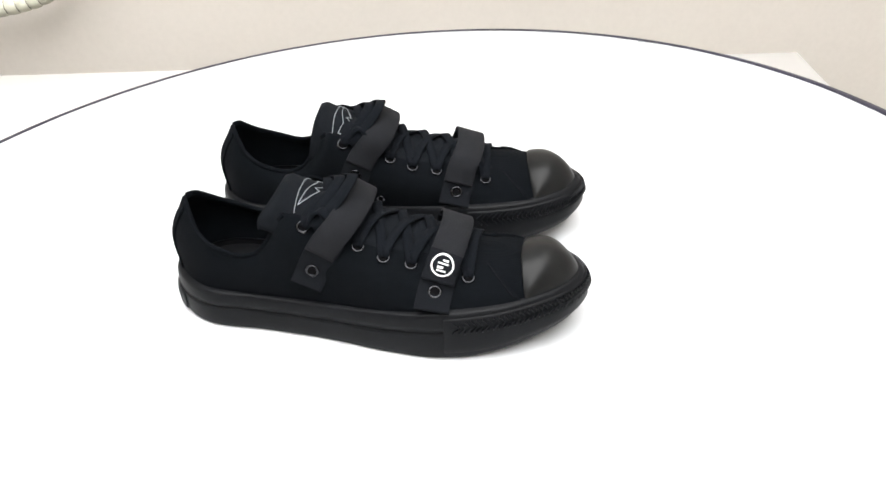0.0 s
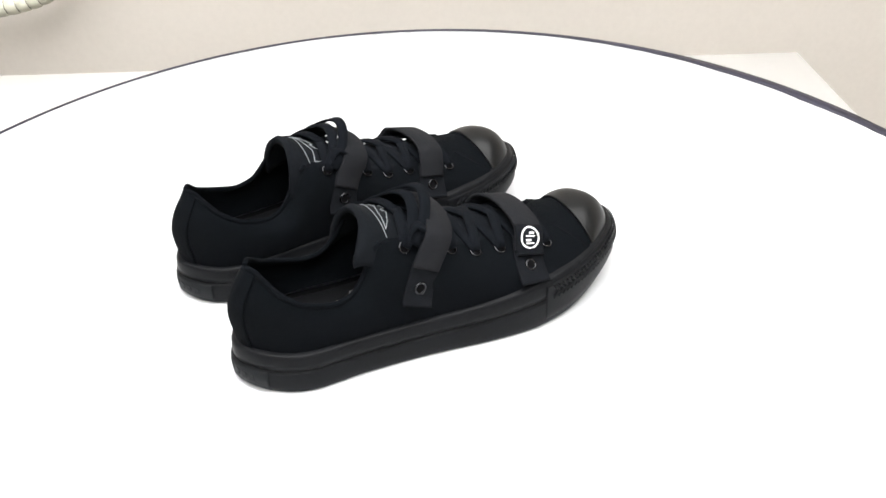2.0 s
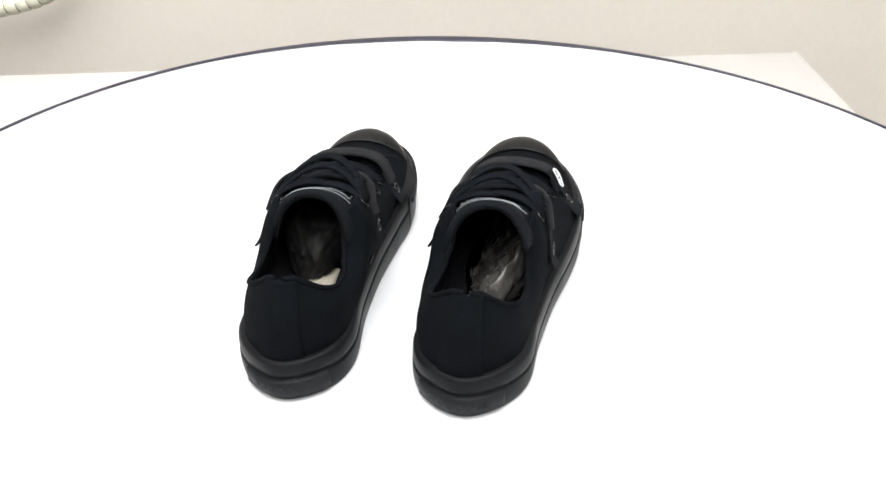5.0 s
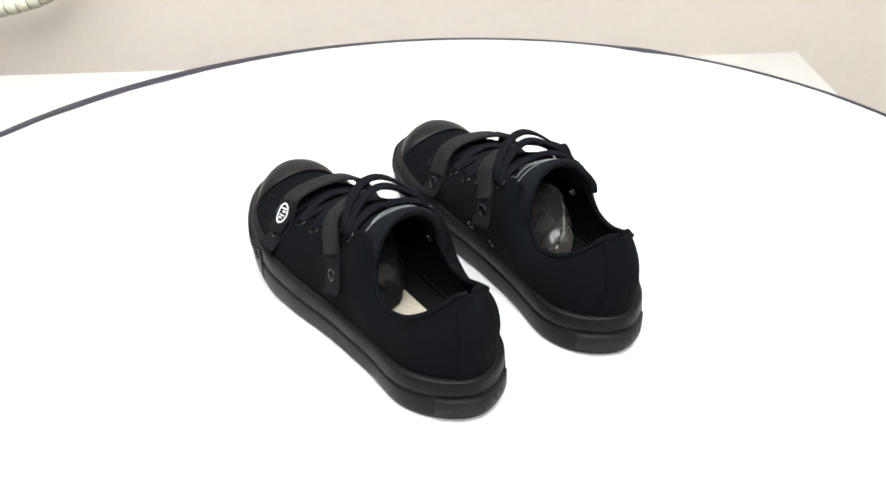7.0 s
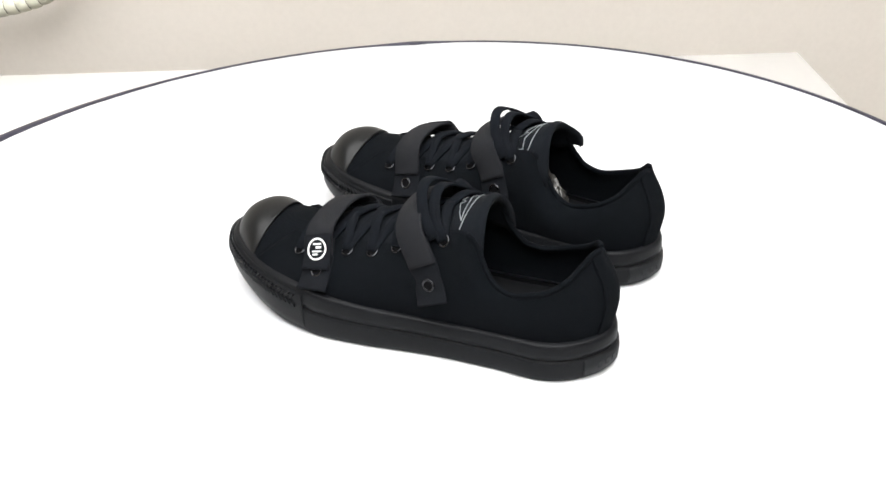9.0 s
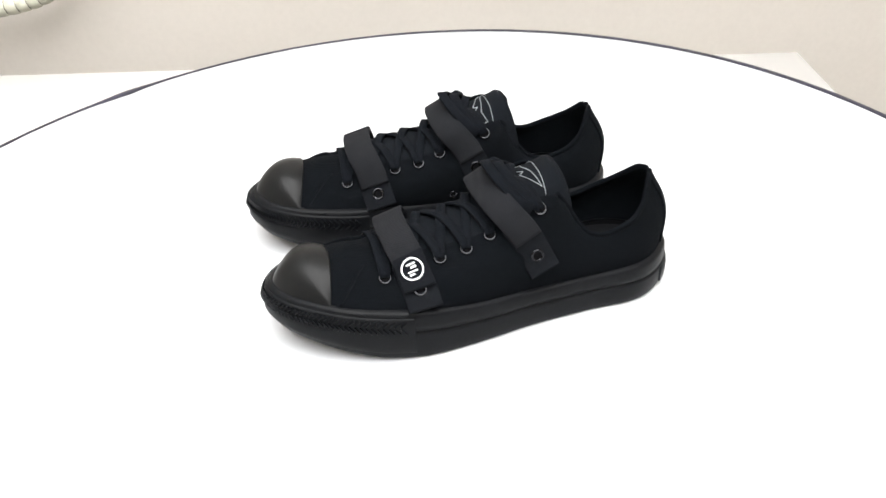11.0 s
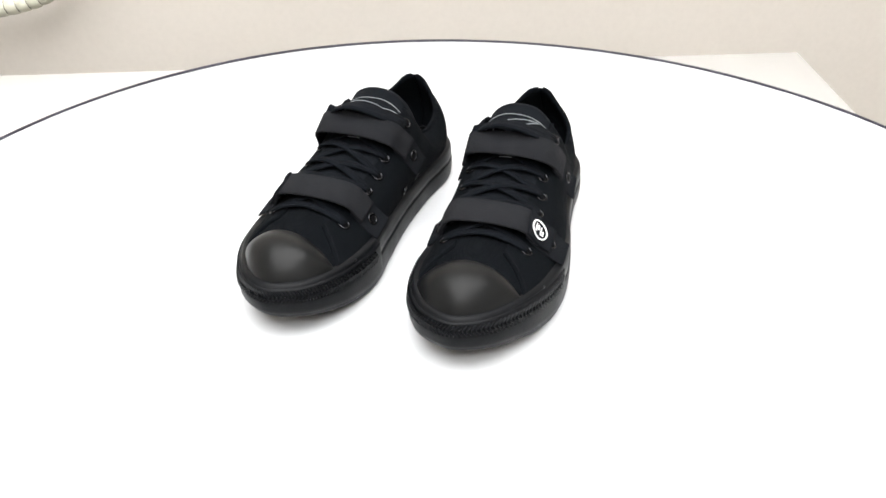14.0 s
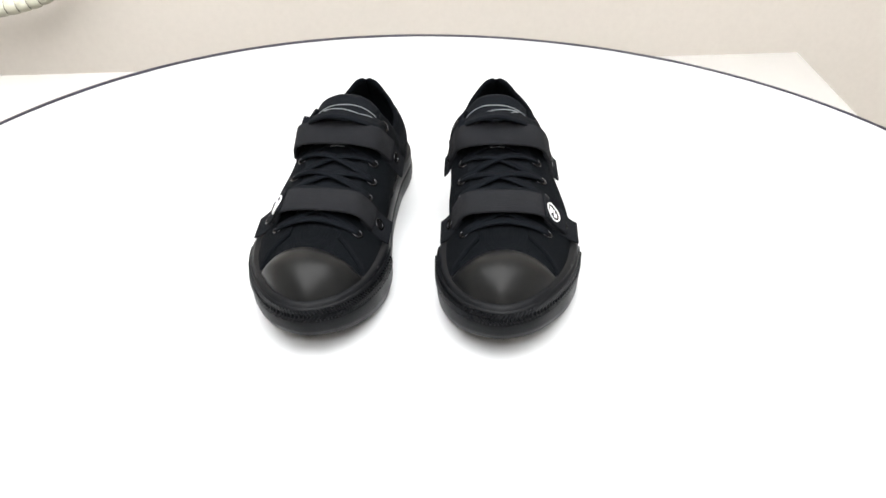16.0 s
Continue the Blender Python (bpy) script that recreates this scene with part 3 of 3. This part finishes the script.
    def print_line(points, name="printed_line"):
        path = []
        for (u0, v0), (u1, v1) in zip(points, points[1:]):
            path += [(u0 + (u1 - u0) * k / 8, v0 + (v1 - v0) * k / 8) for k in range(8)]
        path.append(points[-1])
        line, ups = [], []
        for u, v in path:
            q = tongue_point(u, v)
            nrm = (tongue_point(u + 0.01, v) - q).cross(tongue_point(u, v + 0.01) - q).normalized()
            nrm = nrm if nrm.z > 0 else -nrm
            line.append(q + nrm * 0.0002), ups.append(nrm)
        add(name, sweep(line, [(0, -0.0002), (0.0003, -0.0002), (0.0003, 0.0002), (0, 0.0002)], ups), THREAD, tongue, smooth=False)
    print_line([(0.825, 0.90), (0.850, 0.88), (0.861, 0.78), (0.867, 0.60), (0.862, 0.42), (0.849, 0.22)])
    print_line([(0.745, 0.86), (0.767, 0.81), (0.827, 0.78), (0.805, 0.65), (0.827, 0.50), (0.841, 0.29), (0.809, 0.38), (0.775, 0.53), (0.797, 0.55)])
    print_line([(0.797, 0.55), (0.763, 0.63), (0.779, 0.68), (0.737, 0.74)])
    print_line([(0.60, 0.40), (0.605, 0.50), (0.602, 0.58)])
    for k in range(5):                      # small unreadable writing beside the emblem
        print_line([(0.730 + 0.005 * (k % 2), 0.78 - 0.05 * k), (0.742 + 0.004 * (k % 2), 0.765 - 0.05 * k)], "printed_bar")

    # --- laces ---
    def eye_place(k, s, lift=0.0012):
        x, z = EYELETS[k]
        a = surface_at(x, z, s)
        return upper(x, a, s) + out_normal(x, a, s) * lift

    def lace(a, b, rise, width=0.0068, lean=0.0):
        path = []
        for i in range(17):
            t = i / 16
            q = a.lerp(b, t)
            arch = math.sin(math.pi * t) ** 0.7
            crown = tongue_point(min(max((0.066 - q.x) / 0.152, 0), 1), 0.5).z
            top = max(crown + rise - 0.5 * (a.z + b.z), 0.003)
            path.append(q + Vector((lean * arch, 0, top * arch * (1 - 0.25 * (2 * t - 1) ** 2))))
        way = (b - a).normalized()
        add("lace", sweep(path, flat_ring(width, 0.0018), [Vector((way.y, -way.x, 0)) for _ in path]), LACE)
    lace(eye_place(6, -1), eye_place(6, 1), 0.004)
    for k in range(6, 0, -1):
        lace(eye_place(k, -1), eye_place(k - 1, 1), 0.0030 + 0.0002 * k)
        lace(eye_place(k, 1), eye_place(k - 1, -1), 0.0046)
    lace(eye_place(0, -1), eye_place(0, 1), 0.009, 0.0075, lean=0.017)
    lace(eye_place(0, -1) + Vector((0.006, 0, 0)), eye_place(0, 1) + Vector((0.005, 0, 0)), 0.0145, 0.0075, lean=0.021)
    loop = spline([(-0.050, -side * 0.028, 0.086), (-0.0475, -side * 0.0265, 0.0925), (-0.0425, -side * 0.0255, 0.0955), (-0.038, -side * 0.0265, 0.0925), (-0.037, -side * 0.026, 0.089)], 24)
    add("lace_end", sweep(loop, flat_ring(0.0075, 0.0024), [(0.4, 0.9, 0)] * len(loop)), LACE)

    # --- straps ---
    STRAPS = [
        dict(slope=28, width=0.0205, line=[(-0.0530, -0.0425, 0.0450), (-0.0490, -0.0395, 0.0556), (-0.0415, -0.0380, 0.0720), (-0.0330, -0.0345, 0.0830), (-0.0275, -0.0275, 0.0893), (-0.0240, -0.0150, 0.0930), (-0.0228, 0.0, 0.0940),
                                 (-0.0240, 0.0150, 0.0932), (-0.0272, 0.0270, 0.0893), (-0.0330, 0.0330, 0.0835), (-0.0410, 0.0335, 0.0735), (-0.0460, 0.0340, 0.0615), (-0.0490, 0.0385, 0.0505)]),
        dict(slope=15, width=0.0220, line=[(0.0338, -0.0455, 0.0390), (0.0347, -0.0395, 0.0487), (0.0372, -0.0345, 0.0580), (0.0395, -0.0300, 0.0665), (0.0415, -0.0235, 0.0705), (0.0425, -0.0120, 0.0726), (0.0430, 0.0, 0.0734),
                                 (0.0425, 0.0120, 0.0726), (0.0405, 0.0225, 0.0705), (0.0375, 0.0295, 0.0655), (0.0350, 0.0340, 0.0565), (0.0328, 0.0368, 0.0475), (0.0310, 0.0420, 0.0385)])]
    for no, st in enumerate(STRAPS):
        pts = spline(st["line"], 80)
        for q in pts:                       # keep clear of the side panels
            sd = 1 if q.y > 0 else -1
            if q.z < edge_z(q.x):
                sy = upper(q.x, surface_at(q.x, q.z, sd), sd).y
                if abs(q.y) < abs(sy) + 0.0020:
                    q.y = sy + sd * 0.0020
        for _ in range(14):                 # lie flat, without kinks
            pts = [pts[0]] + [(a + 2 * b + c) / 4 for a, b, c in zip(pts, pts[1:], pts[2:])] + [pts[-1]]
        ways = []
        for i, q in enumerate(pts):
            t = (pts[min(i + 1, 80)] - pts[max(i - 1, 0)]).normalized()
            x = Vector((math.cos(radians(st["slope"])), 0, -math.sin(radians(st["slope"]))))
            ways.append((x - t * x.dot(t)).normalized())
        i0, i1 = 12, 69
        strap = add("strap", sweep(pts[i0:i1 + 1], flat_ring(st["width"], 0.0024), ways[i0:i1 + 1]), WEBBING, label="dark grey webbing strap across the laces")
        for s, rng, rivet in ((-1, range(0, 20), 7), (1, range(62, 81), 73)):
            sub = [pts[i] for i in rng]
            inn = []
            for q in sub:
                o = Vector((0, -q.y, -0.03)).normalized() * 0.0016
                inn.append(q + o)
            ends = range(0, 9) if s < 0 else range(len(inn) - 9, len(inn))
            for k in ends:                  # loose ends stand off a little
                far = (8 - k) / 8 if s < 0 else (k - len(inn) + 9) / 8
                inn[k] = inn[k] + Vector((0, s * 0.0046 * far * far, 0.0018 * far))
            tab = add("strap_tab", sweep(inn, flat_ring(st["width"] + 0.0015, 0.0016), [ways[i] for i in rng]), TAB, strap, "square black cloth tab with a rivet")
            q = pts[rivet]
            t = (pts[rivet + 1] - pts[rivet - 1]).normalized()
            o = ways[rivet].cross(t)
            o = o if o.y * s > 0 else -o
            m = frame_at(q + o * -0.0003, o)
            bm = ring_mesh(0.0038, 0.0010)
            bmesh.ops.transform(bm, matrix=m, verts=bm.verts[:])
            add("rivet", bm, METAL, strap, "dark metal ring rivet")
            bm = disc_mesh(0.0036, 16, 0.0002)
            bmesh.ops.transform(bm, matrix=m, verts=bm.verts[:])
            add("rivet_hole_shade", bm, HOLE_SHADE, strap)
        if no == 1:
            # dark patch with the white ring badge, on the outer end of the strap
            rng = range(10, 25) if side > 0 else range(7, 22)
            lift = []
            for i in rng:
                t = (pts[i + 1] - pts[i - 1]).normalized()
                o = ways[i].cross(t)
                o = o if o.y < 0 else -o
                lift.append(pts[i] + o * 0.0017)
            patch = add("badge_patch", sweep(lift, flat_ring(st["width"] + 0.0004, 0.0016), [ways[i] for i in rng]), TAB, shoe, "black patch with a white ring badge")
            i = 17 if side > 0 else 14
            run = [0.0]
            for p, q in zip(pts, pts[1:]):
                run.append(run[-1] + (q - p).length)
            outs = []
            for k in range(81):
                t = (pts[min(k + 4, 80)] - pts[max(k - 4, 0)]).normalized()
                o = ways[k].cross(t).normalized()
                outs.append(o if o.y < 0 else -o)

            def on_patch(bx, by, h):
                k = float(np.interp(run[i] + by, run, range(81)))
                c = min(int(k), 79)
                f = k - c
                return pts[c].lerp(pts[c + 1], f) + ways[c].lerp(ways[c + 1], f) * bx + outs[c].lerp(outs[c + 1], f) * (0.0029 + h)
            bm = bmesh.new()
            r0, r1, nn = 0.0067, 0.0077, 40
            vs = [[bm.verts.new(on_patch(r * math.cos(2 * math.pi * k / nn), r * math.sin(2 * math.pi * k / nn), z)) for r, z in ((r0, -0.0004), (r0, 0.0001), (r1, 0.0001), (r1, -0.0004))] for k in range(nn)]
            for k in range(nn):
                a, b = vs[k], vs[(k + 1) % nn]
                for j in range(3):
                    bm.faces.new((a[j], b[j], b[j + 1], a[j + 1]))
            add("badge_ring", bm, PRINT, patch, "white printed ring", smooth=False)
            # plain strokes inside the ring, laid along the strap
            for r0, u0, r1, u1 in ((-0.0042, -0.0032, -0.0032, 0.0032), (-0.0022, -0.0008, -0.0006, 0.0032), (0.0010, -0.0036, 0.0020, 0.0034), (0.0030, -0.0032, 0.0042, 0.0006)):
                bm = box(bmesh.new(), (-u1, min(r0 * side, r1 * side), -0.0004), (-u0, max(r0 * side, r1 * side), 0.0001))
                for v in bm.verts:
                    v.co = on_patch(*v.co)
                add("badge_stroke", bm, PRINT, patch, smooth=False)

    # --- inside ---
    foot = outline(0.007, 120)
    bm = bmesh.new()
    mid = bm.verts.new((-0.02, 0, 0.0245))
    rim = [bm.verts.new((q.x, q.y, 0.0252)) for q in foot if q.x < 0.09]
    for a, b in zip(rim, rim[1:] + rim[:1]):
        bm.faces.new((mid, a, b))
    wall_in = outline(0.0068, 120)
    low = 0.0235
    lining = grid(lambda u, v: Vector((wall_in[round(u * 120) % 120].x, wall_in[round(u * 120) % 120].y, low + (fox_top(wall_in[round(u * 120) % 120].x) - 0.001 - low) * v)), 120, 2, True)
    add("lining", lining, LINING, label="black cloth lining at the base of the upper")
    insole = add("insole", bm, LINING, label="black insole deep inside", smooth=False, solid=0.002)
    bm = box(bmesh.new(), (-0.102, -0.012, 0.0240), (-0.050, 0.012, 0.0262), 0.0008)
    add("insole_label", bm, FOOTBED, insole, "pale beige patch on the insole", smooth=False)
    return shoe


def stuffing(side):
    """Crumpled film-wrapped paper that fills the forefoot."""
    bm = bmesh.new()
    bmesh.ops.create_icosphere(bm, subdivisions=5, radius=1)
    for v in bm.verts:
        d = v.co.normalized()
        k = 1 + 0.10 * noise.noise(d * 2.2 + Vector((side * 5, 0, 0))) + 0.10 * abs(noise.noise(d * 5 + Vector((0, side * 3, 1)))) + 0.05 * abs(noise.noise(d * 11))
        q = Vector((d.x * 0.060, d.y * 0.0295, d.z * (0.034 if side > 0 else 0.026))) * k
        x = q.x - 0.024
        lean = -0.25 * max(-x - 0.02, 0)     # slopes down to the heel
        y = q.y * 0.85 - 0.006               # leans on the outer side
        top = 0.063 - 1.0 * (y + 0.024) if side > 0 else 0.060
        z = min(q.z + 0.050 + lean, TONGUE_Z(x) - 0.009 - 0.6 * abs(y), top + 0.006 * noise.noise(q * 90))
        v.co = Vector((x if side > 0 else x * 0.8, y * side, max(z, 0.0274)))
    if side > 0:
        return tagged(mesh_object("shoe_stuffing", bm, PAPER), "crumpled shiny grey film stuffed inside the sneaker", "shoe stuffing", "shoe stuffings")
    return tagged(mesh_object("shoe_stuffing", bm, DARKPAPER), "crumpled dark paper stuffed inside the sneaker", "shoe stuffing", "shoe stuffings")


room()
table()
gooseneck()
plate_thing, board_thing = turntable()
right_shoe = make_shoe(1, "black canvas sneaker with two grey straps, standing on the turntable")
left_shoe = make_shoe(-1, "black canvas sneaker with two grey straps, standing on the turntable")
right_fill, left_fill = stuffing(1), stuffing(-1)
RIGHT = pose(-0.0175, -0.0627, 0.0004, 0, 0, -12.0)
LEFT = pose(0.0005, 0.0632, 0.0004, 0, 0, -6.4)

# seconds, degrees that the turntable has turned
TURN = [(0, 0), (0.5, 9.5), (1, 17.4), (1.5, 27.6), (2, 37.1), (2.5, 46.6), (3, 54.8), (3.5, 61.1), (3.7, 63.8), (4.3, 73.3), (4.9, 84.5), (5.5, 97.2), (6, 107.7), (6.5, 118.1), (7, 127.4), (7.5, 135.6), (8, 143.3), (8.5, 151.2),
        (9, 160.0), (9.2, 164.0), (11.5, 210.5), (12, 220.8), (12.5, 231.0), (13, 241.3), (13.5, 250.3), (14, 257.8), (14.5, 263.4), (15, 267.7), (15.5, 271.2), (16, 272.6)]


# seconds and the board's rocking: degrees about x, degrees about y
ROCK = [(0, 0.36, -0.91), (0.5, 0.2, -0.7), (1, -0.07, 0.20), (2, 0.05, 0.0), (3, -0.23, -0.15), (4.5, -0.1, -0.6), (6, 0.11, -1.19), (7, 0.46, -1.12), (7.5, 0.42, -1.2), (8, 0.1, 0.05), (9, -0.22, 0.03), (10.2, 0.1, -0.6), (11.5, 0.4, -1.37), (12, 0.19, -1.70),
        (12.5, -0.96, -0.04), (13, -0.95, -0.22), (13.5, -0.84, -0.45), (14, -0.70, -0.75), (15, -0.62, -1.25), (16, 0.42, 0.27)]


def motions():
    turned = curve(*TURN)
    rock_x, rock_y = curve(*[(t, a) for t, a, _ in ROCK]), curve(*[(t, b) for t, _, b in ROCK])
    times = [k * 0.2 for k in range(81)]
    for thing, start in ((plate_thing, pose(0, 0, 0)), (right_shoe, RIGHT), (left_shoe, LEFT), (right_fill, RIGHT), (left_fill, LEFT)):
        walk(thing, [(t, pose(0, 0, 0, 0, 0, turned(t)) @ start) for t in times])
    walk(board_thing, [(t, pose(0, 0, 0, rock_x(t), rock_y(t)) @ pose(0, 0, 0, 0, 0, turned(t))) for t in times])


motions()
